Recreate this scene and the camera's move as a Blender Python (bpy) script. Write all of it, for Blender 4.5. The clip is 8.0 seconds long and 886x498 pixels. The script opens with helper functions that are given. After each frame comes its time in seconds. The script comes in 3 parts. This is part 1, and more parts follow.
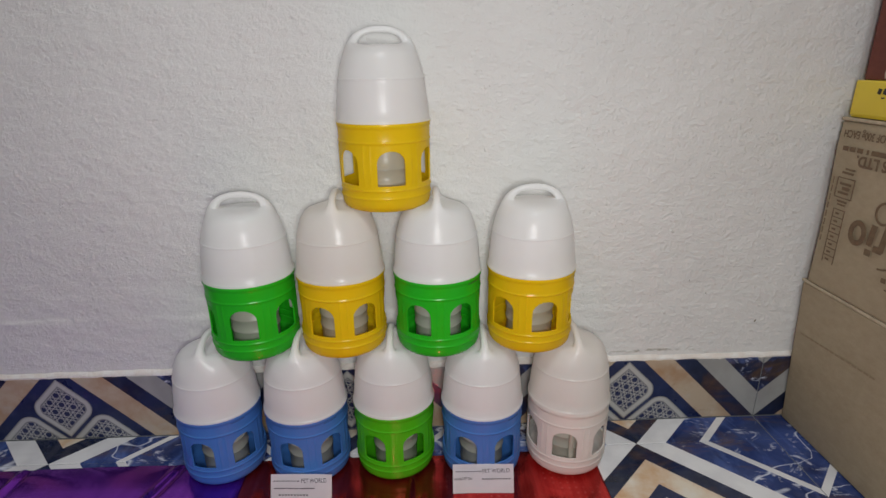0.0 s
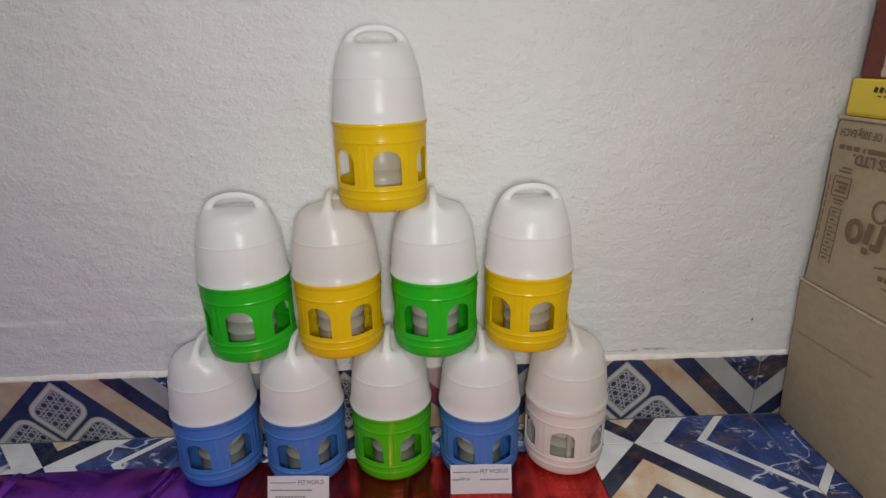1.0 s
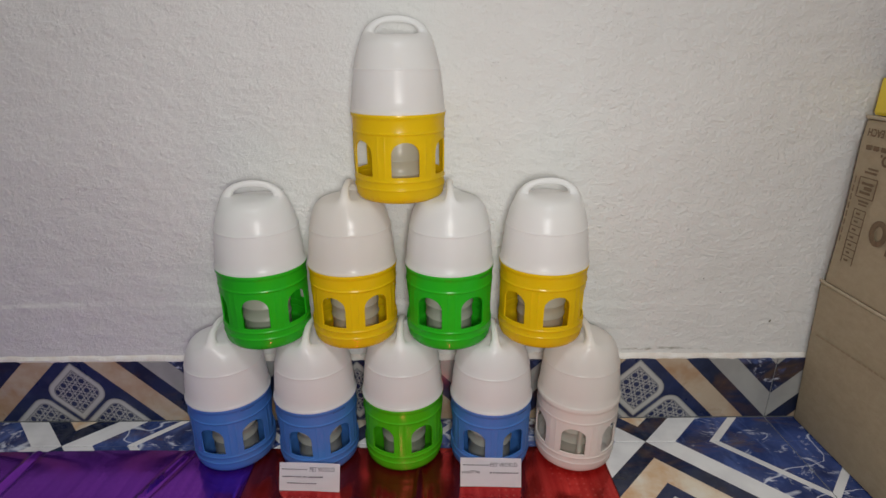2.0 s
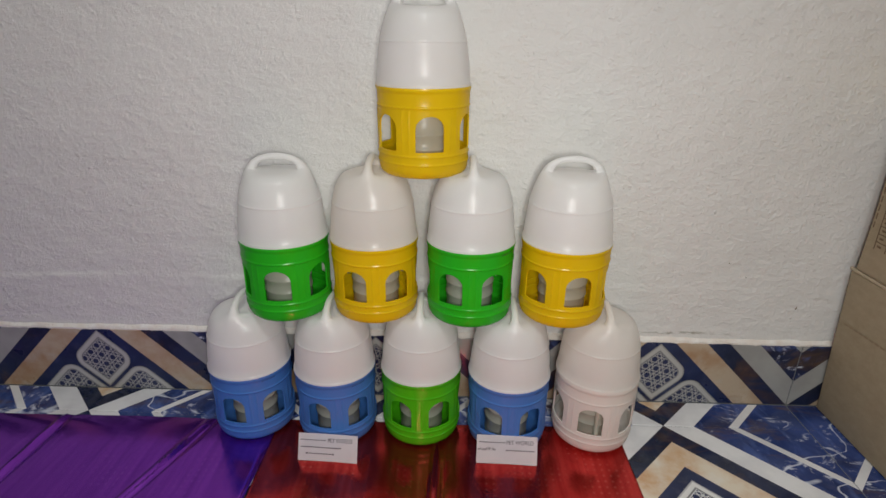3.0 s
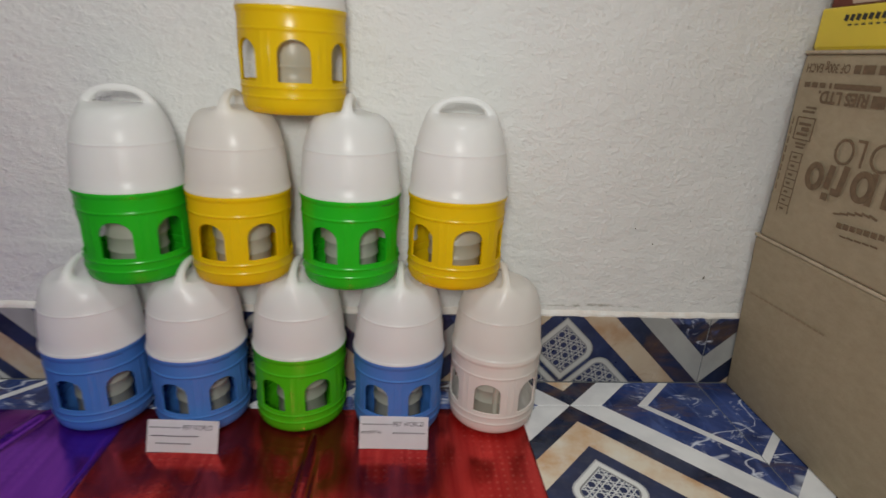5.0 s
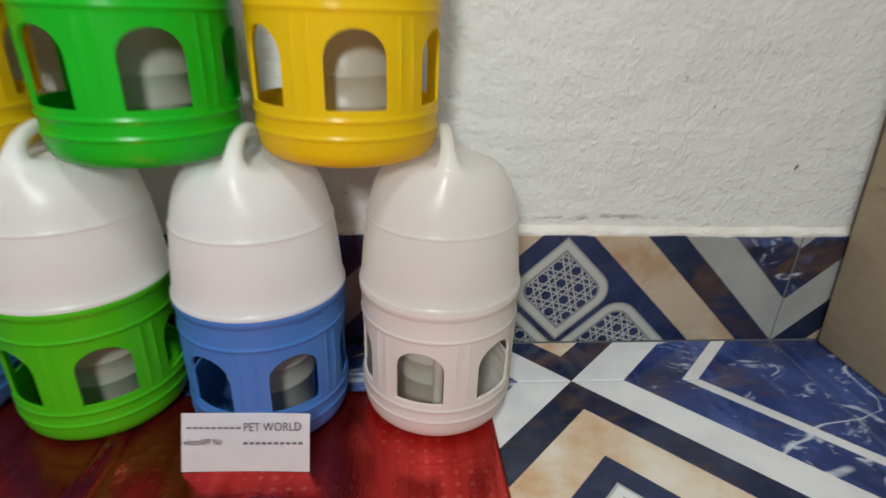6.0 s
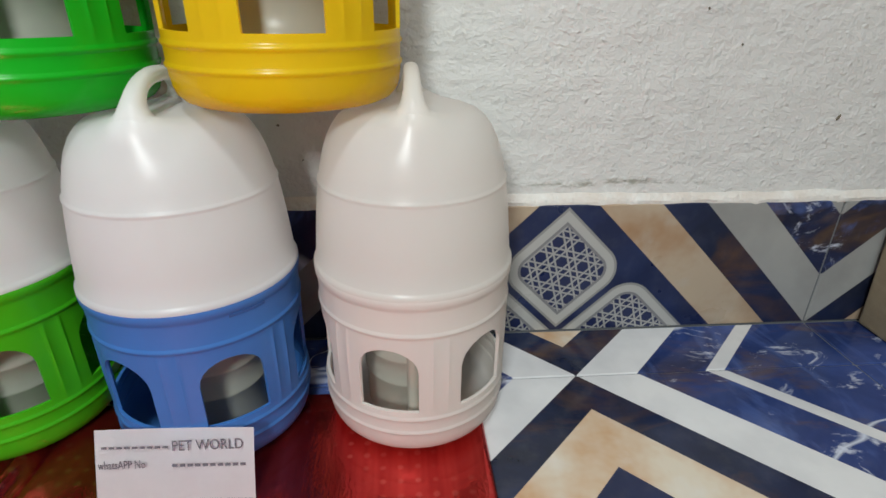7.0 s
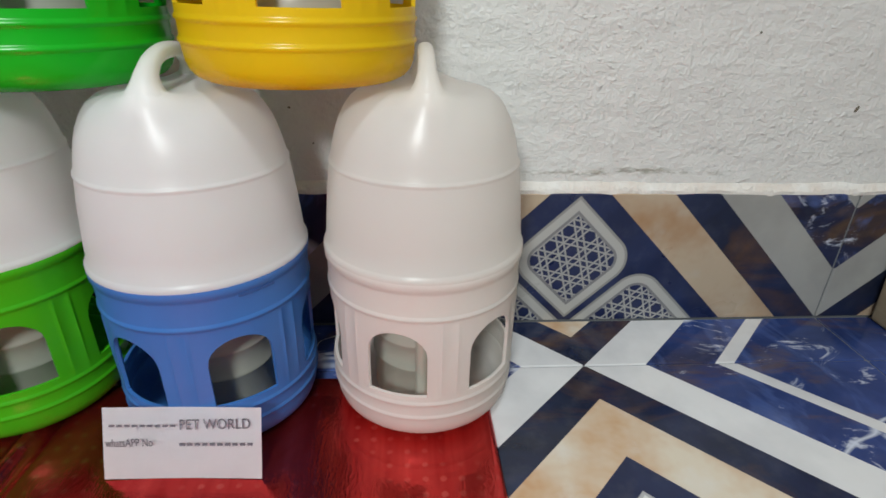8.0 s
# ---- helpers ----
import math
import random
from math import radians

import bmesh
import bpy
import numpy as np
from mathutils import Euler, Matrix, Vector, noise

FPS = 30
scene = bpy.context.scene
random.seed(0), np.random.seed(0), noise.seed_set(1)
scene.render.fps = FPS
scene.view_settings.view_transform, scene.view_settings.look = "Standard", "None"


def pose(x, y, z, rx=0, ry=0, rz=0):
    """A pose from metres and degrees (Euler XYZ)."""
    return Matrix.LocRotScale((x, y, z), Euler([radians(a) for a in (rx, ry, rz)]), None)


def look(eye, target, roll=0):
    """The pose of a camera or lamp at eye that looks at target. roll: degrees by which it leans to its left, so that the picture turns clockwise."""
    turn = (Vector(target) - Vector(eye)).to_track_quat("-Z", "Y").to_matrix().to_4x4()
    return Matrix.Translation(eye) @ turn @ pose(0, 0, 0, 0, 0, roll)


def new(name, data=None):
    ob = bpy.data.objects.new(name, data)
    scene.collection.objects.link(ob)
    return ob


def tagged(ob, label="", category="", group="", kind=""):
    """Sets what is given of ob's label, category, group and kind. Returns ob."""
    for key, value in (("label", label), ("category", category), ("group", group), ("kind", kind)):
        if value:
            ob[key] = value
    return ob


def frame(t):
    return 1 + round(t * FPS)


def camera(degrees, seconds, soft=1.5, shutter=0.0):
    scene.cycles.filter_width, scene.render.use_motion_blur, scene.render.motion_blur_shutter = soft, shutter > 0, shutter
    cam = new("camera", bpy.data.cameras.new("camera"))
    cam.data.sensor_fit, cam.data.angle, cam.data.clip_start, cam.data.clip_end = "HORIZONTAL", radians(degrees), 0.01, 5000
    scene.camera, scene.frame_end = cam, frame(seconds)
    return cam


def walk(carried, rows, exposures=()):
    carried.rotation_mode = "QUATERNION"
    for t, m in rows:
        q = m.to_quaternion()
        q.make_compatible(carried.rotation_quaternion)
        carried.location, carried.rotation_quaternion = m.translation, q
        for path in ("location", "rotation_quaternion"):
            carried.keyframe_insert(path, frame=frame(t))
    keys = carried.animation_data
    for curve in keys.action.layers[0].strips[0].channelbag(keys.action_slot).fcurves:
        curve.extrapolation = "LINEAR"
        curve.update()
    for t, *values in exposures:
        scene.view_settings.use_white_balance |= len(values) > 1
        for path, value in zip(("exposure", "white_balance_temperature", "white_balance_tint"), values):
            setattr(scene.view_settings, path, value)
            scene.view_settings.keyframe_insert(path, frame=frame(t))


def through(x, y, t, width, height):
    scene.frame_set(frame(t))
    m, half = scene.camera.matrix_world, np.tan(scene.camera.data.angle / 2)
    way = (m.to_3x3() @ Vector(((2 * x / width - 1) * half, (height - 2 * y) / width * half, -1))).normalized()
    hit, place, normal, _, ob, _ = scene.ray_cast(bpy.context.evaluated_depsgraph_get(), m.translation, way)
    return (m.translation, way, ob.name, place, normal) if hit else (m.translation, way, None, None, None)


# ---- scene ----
cam = camera(79.1, 8.0, shutter=0.4)
PATH = [
    (0, (0.072, -0.667, 0.511), (0.131, 1.221, -0.146), -0.8),
    (0.5, (0.074, -0.666, 0.51), (0.143, 1.221, -0.147), -0.9),
    (1, (0.072, -0.664, 0.511), (0.143, 1.222, -0.149), -0.9),
    (1.5, (0.07, -0.664, 0.511), (0.126, 1.222, -0.154), -0.5),
    (3, (0.064, -0.664, 0.502), (0.022, 1.193, -0.239), 0.7),
    (3.5, (0.049, -0.664, 0.496), (0.006, 1.181, -0.276), 1.0),
    (4, (0.059, -0.663, 0.495), (0.032, 1.169, -0.307), 1.2),
    (4.5, (0.092, -0.65, 0.467), (0.144, 1.193, -0.309), 2.1),
    (4.8, (0.119, -0.637, 0.436), (0.234, 1.229, -0.264), 2.65),
    (5, (0.138, -0.624, 0.414), (0.293, 1.254, -0.257), 3.0),
    (5.2, (0.163, -0.587, 0.385), (0.335, 1.297, -0.264), 3.1),
    (6.3, (0.237, -0.345, 0.238), (0.37, 1.457, -0.619), 1.3),
    (6.5, (0.241, -0.34, 0.233), (0.364, 1.462, -0.624), 0.8),
    (7, (0.247, -0.332, 0.229), (0.395, 1.468, -0.63), 0.7),
    (7.5, (0.249, -0.33, 0.224), (0.427, 1.467, -0.634), 1.0),
    (8, (0.244, -0.332, 0.223), (0.374, 1.461, -0.654), 1.5),
]
walk(cam, [(t, look(eye, target, roll)) for t, eye, target, roll in PATH],
     exposures=((0.0, 0.0, 6350, 13), (3.0, 0.0, 6550, 12), (4.5, 0.0, 6500, 11.5), (5.2, 0.02, 6480, 9), (6.3, 0.46, 6200, 6), (8.0, 0.46, 6120, 7)))

# ---- light ----
world = bpy.data.worlds.new("world")
scene.world = world
world.use_nodes = True
world.node_tree.nodes["Background"].inputs[0].default_value = (0.9, 0.95, 1.0, 1)
world.node_tree.nodes["Background"].inputs[1].default_value = 0.05


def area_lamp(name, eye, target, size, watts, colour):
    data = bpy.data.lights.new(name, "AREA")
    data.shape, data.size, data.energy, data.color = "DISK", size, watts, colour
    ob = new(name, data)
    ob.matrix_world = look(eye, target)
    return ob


area_lamp("ceiling_lamp", (0.15, -1.25, 2.5), (0.1, -0.6, 0), 0.35, 16, (0.98, 1.0, 0.98))
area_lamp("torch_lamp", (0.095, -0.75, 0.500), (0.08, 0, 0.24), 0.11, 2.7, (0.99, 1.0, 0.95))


# ---- node helpers ----
class Nodes:
    """Short calls for building one material's node tree."""

    def __init__(self, name):
        self.mat = bpy.data.materials.new(name)
        self.mat.use_nodes = True
        self.tree = self.mat.node_tree
        self.bsdf = self.tree.nodes["Principled BSDF"]
        self.out = self.tree.nodes["Material Output"]

    def node(self, kind, **values):
        n = self.tree.nodes.new(kind)
        for key, value in values.items():
            setattr(n, key, value)
        return n

    def link(self, a, b):
        self.tree.links.new(a, b)

    def put(self, socket, value):
        if isinstance(value, bpy.types.NodeSocket):
            self.link(value, socket)
        elif isinstance(value, tuple) and len(value) == 3 and socket.type == "RGBA":
            socket.default_value = (*value, 1)
        else:
            socket.default_value = value

    def math(self, op, a, b=0.0, c=0.0):
        n = self.node("ShaderNodeMath", operation=op)
        for s, v in zip(n.inputs, (a, b, c)):
            self.put(s, v)
        return n.outputs[0]

    def mix(self, f, a, b, blend="MIX"):
        n = self.node("ShaderNodeMix", data_type="RGBA", blend_type=blend)
        self.put(n.inputs[0], f), self.put(n.inputs[6], a), self.put(n.inputs[7], b)
        return n.outputs[2]

    def coords(self):
        return self.node("ShaderNodeTexCoord").outputs["Object"]

    def place(self):
        return self.node("ShaderNodeNewGeometry").outputs["Position"]

    def noise(self, vec, scale, detail=3.0, rough=0.55, distort=0.0):
        n = self.node("ShaderNodeTexNoise")
        self.link(vec, n.inputs["Vector"])
        n.inputs["Scale"].default_value, n.inputs["Detail"].default_value = scale, detail
        n.inputs["Roughness"].default_value, n.inputs["Distortion"].default_value = rough, distort
        return n.outputs["Fac"]

    def ramp(self, f, lo, hi, a=0.0, b=1.0):
        n = self.node("ShaderNodeMapRange", clamp=True)
        for s, v in zip(n.inputs, (f, lo, hi, a, b)):
            self.put(s, v)
        return n.outputs[0]

    def scaled(self, vec, x, y, z):
        n = self.node("ShaderNodeMapping")
        self.link(vec, n.inputs[0])
        n.inputs[3].default_value = (x, y, z)
        return n.outputs[0]

    def bump(self, height, strength, distance=0.001, normal=None):
        n = self.node("ShaderNodeBump")
        self.put(n.inputs["Height"], height)
        n.inputs["Strength"].default_value, n.inputs["Distance"].default_value = strength, distance
        if normal is not None:
            self.link(normal, n.inputs["Normal"])
        return n.outputs[0]

    def done(self, colour, rough=0.5, normal=None, **more):
        self.put(self.bsdf.inputs["Base Color"], colour)
        self.put(self.bsdf.inputs["Roughness"], rough)
        if normal is not None:
            self.link(normal, self.bsdf.inputs["Normal"])
        for key, value in more.items():
            self.put(self.bsdf.inputs[key.replace("_", " ")], value)
        return self.mat


# ---- materials ----
def plaster_material():
    m = Nodes("painted_plaster")
    p = m.place()
    big = m.noise(p, 3.0, 4)
    mid = m.noise(m.scaled(p, 1, 1, 1.6), 38, 3, 0.5)
    fine = m.noise(p, 190, 3, 0.6)
    lumps = m.ramp(m.noise(p, 95, 3, 0.6), 0.52, 0.80)
    grain = m.noise(m.scaled(p, 1, 1, 1.2), 120, 6, 0.74)
    colour = m.mix(m.ramp(big, 0.3, 0.7), (0.66, 0.655, 0.635), (0.73, 0.725, 0.705))
    spots = m.ramp(m.noise(p, 300, 1, 0.4), 0.73, 0.77)
    crumbs = m.ramp(m.noise(m.scaled(p, 1, 1, 1.25), 200, 2, 0.5), 0.58, 0.78)
    where_rough = m.ramp(m.noise(p, 9, 3), 0.38, 0.66)
    where = m.node("ShaderNodeSeparateXYZ")
    m.link(p, where.inputs[0])
    along = m.ramp(m.math("ABSOLUTE", m.math("SUBTRACT", where.outputs[0], 0.385)), 0.03, 0.10, 1.0, 0.0)
    level = m.ramp(m.math("ABSOLUTE", m.math("SUBTRACT", where.outputs[2], m.ramp(m.noise(p, 25, 2), 0.3, 0.7, 0.1115, 0.1185))), 0.0005, 0.0032, 1.0, 0.0)
    smear = m.math("MULTIPLY", m.math("MULTIPLY", along, level), m.ramp(m.noise(m.scaled(p, 1, 1, 3), 90, 4, 0.7), 0.45, 0.62))
    colour = m.mix(m.math("MULTIPLY", smear, 0.7), colour, (0.20, 0.19, 0.13))
    colour = m.mix(m.math("MULTIPLY", spots, m.math("MULTIPLY", where_rough, 0.45)), colour, (0.28, 0.26, 0.22))
    n1 = m.bump(mid, 0.40, 0.006)
    n2 = m.bump(grain, 0.44, 0.0034, m.bump(lumps, 0.30, 0.0012, n1))
    n3 = m.bump(m.math("MULTIPLY", crumbs, where_rough), 0.5, 0.0018, m.bump(fine, 0.7, 0.0010, n2))
    return m.done(colour, 0.40, n3)


def mortar_material():
    m = Nodes("white_mortar")
    p = m.place()
    c = m.mix(m.ramp(m.noise(p, 60, 4), 0.35, 0.7), (0.72, 0.66, 0.60), (0.80, 0.79, 0.76))
    return m.done(c, 0.7, m.bump(m.noise(p, 260, 3), 0.8, 0.002))


def tile_material(name, side):
    """The printed tile: rings of diamonds round the tile's middle, and four rounded lattice panels in it."""
    m = Nodes(name)
    sep = m.node("ShaderNodeSeparateXYZ")
    co = m.coords()
    m.link(co, sep.inputs[0])
    x, y = sep.outputs[0], sep.outputs[1]
    ax, ay = m.math("ABSOLUTE", x), m.math("ABSOLUTE", y)
    ring = m.math("ADD", ax, ay)
    place = m.place()
    cloud = m.noise(place, 11, 5, 0.6, 0.8)
    streak = m.noise(m.scaled(place, 7, 15, 15), 1.0, 6, 0.62, 1.2)
    vein_n = m.noise(m.scaled(place, 1, 1.7, 1), 6.0, 2.5, 0.5, 0.7)
    vein = m.ramp(m.math("ABSOLUTE", m.math("SUBTRACT", vein_n, 0.5)), 0.0, m.ramp(m.noise(place, 13, 2), 0.35, 0.7, 0.002, 0.034), 1.0, 0.0)
    vein = m.math("MULTIPLY", vein, m.ramp(m.noise(place, 9, 2), 0.36, 0.44))
    # side: the skirting's dimmer light is put into darker, greyer print tones
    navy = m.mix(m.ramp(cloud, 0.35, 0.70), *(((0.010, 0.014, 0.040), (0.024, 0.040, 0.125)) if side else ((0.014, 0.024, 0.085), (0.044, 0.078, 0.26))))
    navy = m.mix(m.ramp(streak, 0.56, 0.70, 0.0, 0.80), navy, (0.120, 0.070, 0.034))
    navy = m.mix(m.ramp(m.noise(m.scaled(place, 20, 8, 20), 1.6, 4, 0.6, 0.8), 0.52, 0.74, 0.0, 0.8), navy, (0.10, 0.16, 0.42))
    navy = m.mix(m.math("MULTIPLY", vein, 0.85), navy, (0.72, 0.76, 0.86))
    blotch = m.ramp(m.noise(m.scaled(place, 1, 1.6, 1.6), 17, 6, 0.7, 1.4), 0.575, 0.66)
    navy = m.mix(m.math("MULTIPLY", blotch, 0.8), navy, (0.66, 0.70, 0.82))
    dark = m.mix(m.ramp(cloud, 0.35, 0.75), (0.008, 0.012, 0.030), (0.022, 0.034, 0.095))
    dark = m.mix(m.ramp(streak, 0.54, 0.72, 0.0, 0.85), dark, (0.100, 0.052, 0.026))
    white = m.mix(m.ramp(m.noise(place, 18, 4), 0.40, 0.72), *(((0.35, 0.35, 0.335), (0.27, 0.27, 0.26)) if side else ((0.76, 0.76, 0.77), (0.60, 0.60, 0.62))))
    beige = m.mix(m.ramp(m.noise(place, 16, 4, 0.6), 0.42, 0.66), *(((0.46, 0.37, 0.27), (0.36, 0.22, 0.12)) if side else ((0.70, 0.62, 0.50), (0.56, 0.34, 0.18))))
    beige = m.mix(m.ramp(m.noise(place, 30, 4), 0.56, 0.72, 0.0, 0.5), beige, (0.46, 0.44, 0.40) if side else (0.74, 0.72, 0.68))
    plain = m.mix(m.ramp(m.noise(place, 30, 3), 0.4, 0.7), (0.010, 0.017, 0.060), (0.018, 0.030, 0.095))

    def step(value, edge):
        return m.ramp(value, edge - 0.0003, edge + 0.0003)

    colour = plain
    for edge, tone in ((0.1215, beige), (0.1660, dark), (0.198, white), (0.2400, navy), (0.288, white), (0.3015, navy)):
        colour = m.mix(step(ring, edge), colour, tone)
    # the four panels: fold the plane so that all of them fall on one
    far = m.math("MAXIMUM", ax, ay)
    near = m.math("MINIMUM", ax, ay)
    u0 = m.math("SUBTRACT", far, 0.0515)
    a = m.math("ABSOLUTE", m.math("MULTIPLY", m.math("ADD", u0, near), 0.7071))
    b = m.math("ABSOLUTE", m.math("MULTIPLY", m.math("SUBTRACT", u0, near), 0.7071))
    half, corner = 0.0340, 0.020
    qa = m.math("MAXIMUM", m.math("SUBTRACT", a, half - corner), 0.0)
    qb = m.math("MAXIMUM", m.math("SUBTRACT", b, half - corner), 0.0)
    dist = m.math("SQRT", m.math("ADD", m.math("MULTIPLY", qa, qa), m.math("MULTIPLY", qb, qb)))
    pointed = m.math("MAXIMUM", qa, qb)
    which = m.math("GREATER_THAN", m.math("ABSOLUTE", u0), near)
    dist = m.math("ADD", dist, m.math("MULTIPLY", which, m.math("SUBTRACT", pointed, dist)))
    lattice = None
    for angle in (15, 75, 135):
        c, sn = math.cos(radians(angle)), math.sin(radians(angle))
        phase = m.math("ADD", m.math("MULTIPLY", x, c * 225), m.math("MULTIPLY", y, sn * 225))
        line = m.ramp(m.math("ABSOLUTE", m.math("SUBTRACT", m.math("ABSOLUTE", m.math("COSINE", phase)), 0.5)), 0.09, 0.17, 1.0, 0.0)
        lattice = line if lattice is None else m.math("MAXIMUM", lattice, line)
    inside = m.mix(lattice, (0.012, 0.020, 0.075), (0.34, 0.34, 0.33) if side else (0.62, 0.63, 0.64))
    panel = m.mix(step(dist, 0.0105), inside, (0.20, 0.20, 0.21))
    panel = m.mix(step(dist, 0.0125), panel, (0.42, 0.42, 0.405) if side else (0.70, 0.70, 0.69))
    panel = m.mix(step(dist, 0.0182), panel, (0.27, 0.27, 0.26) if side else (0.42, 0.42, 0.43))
    colour = m.mix(step(dist, corner), panel, colour)
    dust = m.ramp(m.noise(place, 75, 3), 0.50, 0.8, 0.0, 0.05)
    colour = m.mix(dust, colour, (0.45, 0.43, 0.41))
    rough = m.ramp(m.noise(place, 22, 3), 0.3, 0.7, *((0.26, 0.40) if side else (0.10, 0.22)))
    return m.done(colour, rough, m.bump(m.noise(place, 70, 2), 0.04, 0.001))


def cloth_material(name, deep, bright, dots, grain, metal):
    m = Nodes(name)
    p = m.place()
    sep = m.node("ShaderNodeSeparateXYZ")
    m.link(p, sep.inputs[0])
    k = 2 * math.pi / 0.0090
    cx = m.math("COSINE", m.math("MULTIPLY", sep.outputs[0], k))
    cy = m.math("COSINE", m.math("MULTIPLY", sep.outputs[1], k))
    ragged = m.math("MULTIPLY", m.math("SUBTRACT", m.noise(p, 160, 2), 0.5), 1.2)
    ringed = m.ramp(m.math("ADD", m.math("ADD", cx, cy), ragged), 1.25, 1.65)
    streak = m.noise(m.scaled(p, 90, 6, 20), 1.0, 4, 0.6)
    tone = m.mix(m.ramp(streak, 0.28, 0.74), deep, bright)
    tone = m.mix(m.math("MULTIPLY", m.math("MULTIPLY", ringed, m.ramp(m.noise(p, 22, 2), 0.42, 0.62)), 0.32), tone, dots)
    n1 = m.bump(streak, 0.24, 0.0008)
    n2 = m.bump(ringed, 0.07, 0.0003, n1)
    n3 = m.bump(m.noise(m.scaled(p, 1, 0.45, 1), 700, 2), grain, 0.0005, n2)
    rough = m.ramp(m.noise(m.scaled(p, 50, 12, 20), 1.0, 3), 0.3, 0.7, 0.09, 0.17)
    return m.done(tone, rough, n3, Metallic=metal)


def plastic_material(name, colour, deep, through, rough=0.30, grain=0.05):
    """Moulded polythene: coloured, a little shiny, letting some light through."""
    m = Nodes(name)
    p = m.coords()
    tint = m.node("ShaderNodeObjectInfo").outputs["Random"]
    tone = m.mix(m.ramp(m.noise(p, 26, 3), 0.3, 0.75), colour, deep)
    tone = m.mix(m.math("MULTIPLY", m.ramp(tint, 0.55, 1.0), 0.5), tone, deep)
    normal = m.bump(m.noise(p, 420, 2), grain, 0.0006, m.bump(m.noise(p, 45, 2), 0.08, 0.002))
    m.done(tone, rough, normal)
    thin = m.node("ShaderNodeBsdfTranslucent")
    m.put(thin.inputs["Color"], tone)
    blend = m.node("ShaderNodeMixShader")
    blend.inputs[0].default_value = through
    m.link(m.bsdf.outputs[0], blend.inputs[1]), m.link(thin.outputs[0], blend.inputs[2])
    m.link(blend.outputs[0], m.out.inputs[0])
    return m.mat


def board_material(name, light, dark, scale=1.0):
    m = Nodes(name)
    p = m.coords()
    fibre = m.noise(m.scaled(p, 60, 60, 110), scale, 5, 0.7)
    speck = m.ramp(m.noise(p, 620, 2), 0.62, 0.74)
    flute = m.noise(m.scaled(p, 6, 6, 60), 1.0, 1)
    c = m.mix(m.ramp(fibre, 0.3, 0.7), light, dark)
    c = m.mix(m.ramp(m.noise(p, 5, 4), 0.35, 0.75, 0.0, 0.45), c, dark)
    c = m.mix(m.math("MULTIPLY", speck, 0.22), c, (0.10, 0.07, 0.04))
    return m.done(c, 0.72, m.bump(flute, 0.12, 0.0015, m.bump(fibre, 0.15, 0.0006)))


def plain_material(name, colour, rough=0.6, spread=0.12, scale=40.0, relief=0.1):
    m = Nodes(name)
    p = m.coords()
    f = m.noise(p, scale, 4)
    low = tuple(v * (1 - spread) for v in colour)
    return m.done(m.mix(m.ramp(f, 0.3, 0.7), colour, low), rough, m.bump(m.noise(p, scale * 9, 2), relief, 0.0006))


PLASTER = plaster_material()
MORTAR = mortar_material()
TILE = tile_material("printed_floor_tile", False)
# same print as the floor, with the skirting's shade in its colours
SKIRT_TILE = tile_material("shaded_skirting_tile", True)
GROUT = plain_material("grey_grout", (0.17, 0.18, 0.19), 0.8)
PURPLE = cloth_material("purple_foil_cloth", (0.20, 0.036, 0.42), (0.30, 0.060, 0.58), (0.40, 0.12, 0.66), 0.22, 0.9)
RED = cloth_material("red_foil_cloth", (0.46, 0.024, 0.025), (0.74, 0.075, 0.068), (0.90, 0.26, 0.22), 0.26, 0.94)
WHITE_PE = plastic_material("milky_white_plastic", (0.95, 0.95, 0.945), (0.935, 0.925, 0.915), 0.46, 0.32, 0.06)
CLEAR_PE = plastic_material("natural_translucent_plastic", (0.94, 0.92, 0.89), (0.93, 0.905, 0.865), 0.52, 0.28, 0.05)
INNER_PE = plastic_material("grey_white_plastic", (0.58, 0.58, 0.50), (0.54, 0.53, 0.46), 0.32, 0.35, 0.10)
BLUE_PE = plastic_material("blue_plastic", (0.080, 0.255, 0.68), (0.068, 0.225, 0.62), 0.30, 0.36)
GREEN_PE = plastic_material("green_plastic", (0.028, 0.60, 0.020), (0.022, 0.54, 0.016), 0.36, 0.26)
LIME_PE = plastic_material("bright_green_plastic", (0.10, 0.62, 0.012), (0.08, 0.56, 0.010), 0.34, 0.26)
YELLOW_PE = plastic_material("yellow_plastic", (0.95, 0.73, 0.010), (0.91, 0.68, 0.008), 0.48, 0.24)
# slots are base-coloured; the groove's shade is put into these darker tones
BLUE_SLOT_SHADE = plain_material("blue_slot_shade", (0.03, 0.10, 0.32), 0.6)
GREEN_SLOT_SHADE = plain_material("green_slot_shade", (0.01, 0.16, 0.01), 0.6)
PAPER = plain_material("white_card", (0.90, 0.90, 0.92), 0.75, 0.04, 60)
INK = plain_material("grey_pencil", (0.15, 0.15, 0.18), 0.7, 0.5, 300)
BOARD = board_material("brown_corrugated_board", (0.41, 0.330, 0.220), (0.335, 0.265, 0.170))
BOARD_EDGE = plain_material("highlit_board_edge", (0.55, 0.45, 0.32), 0.8, 0.3, 120)
CHIP = plain_material("dark_chipped_paint", (0.16, 0.14, 0.10), 0.8)
PRINT = plain_material("brown_print", (0.185, 0.118, 0.064), 0.7, 0.35, 160)
YELLOW_BOARD = plain_material("yellow_glossy_board", (0.80, 0.60, 0.035), 0.35, 0.10, 12)
BLACK_PRINT = plain_material("black_print", (0.03, 0.025, 0.02), 0.6)
MAROON = board_material("maroon_wood_board", (0.20, 0.055, 0.035), (0.14, 0.035, 0.024))
CREAM = plain_material("cream_print", (0.55, 0.42, 0.33), 0.7)


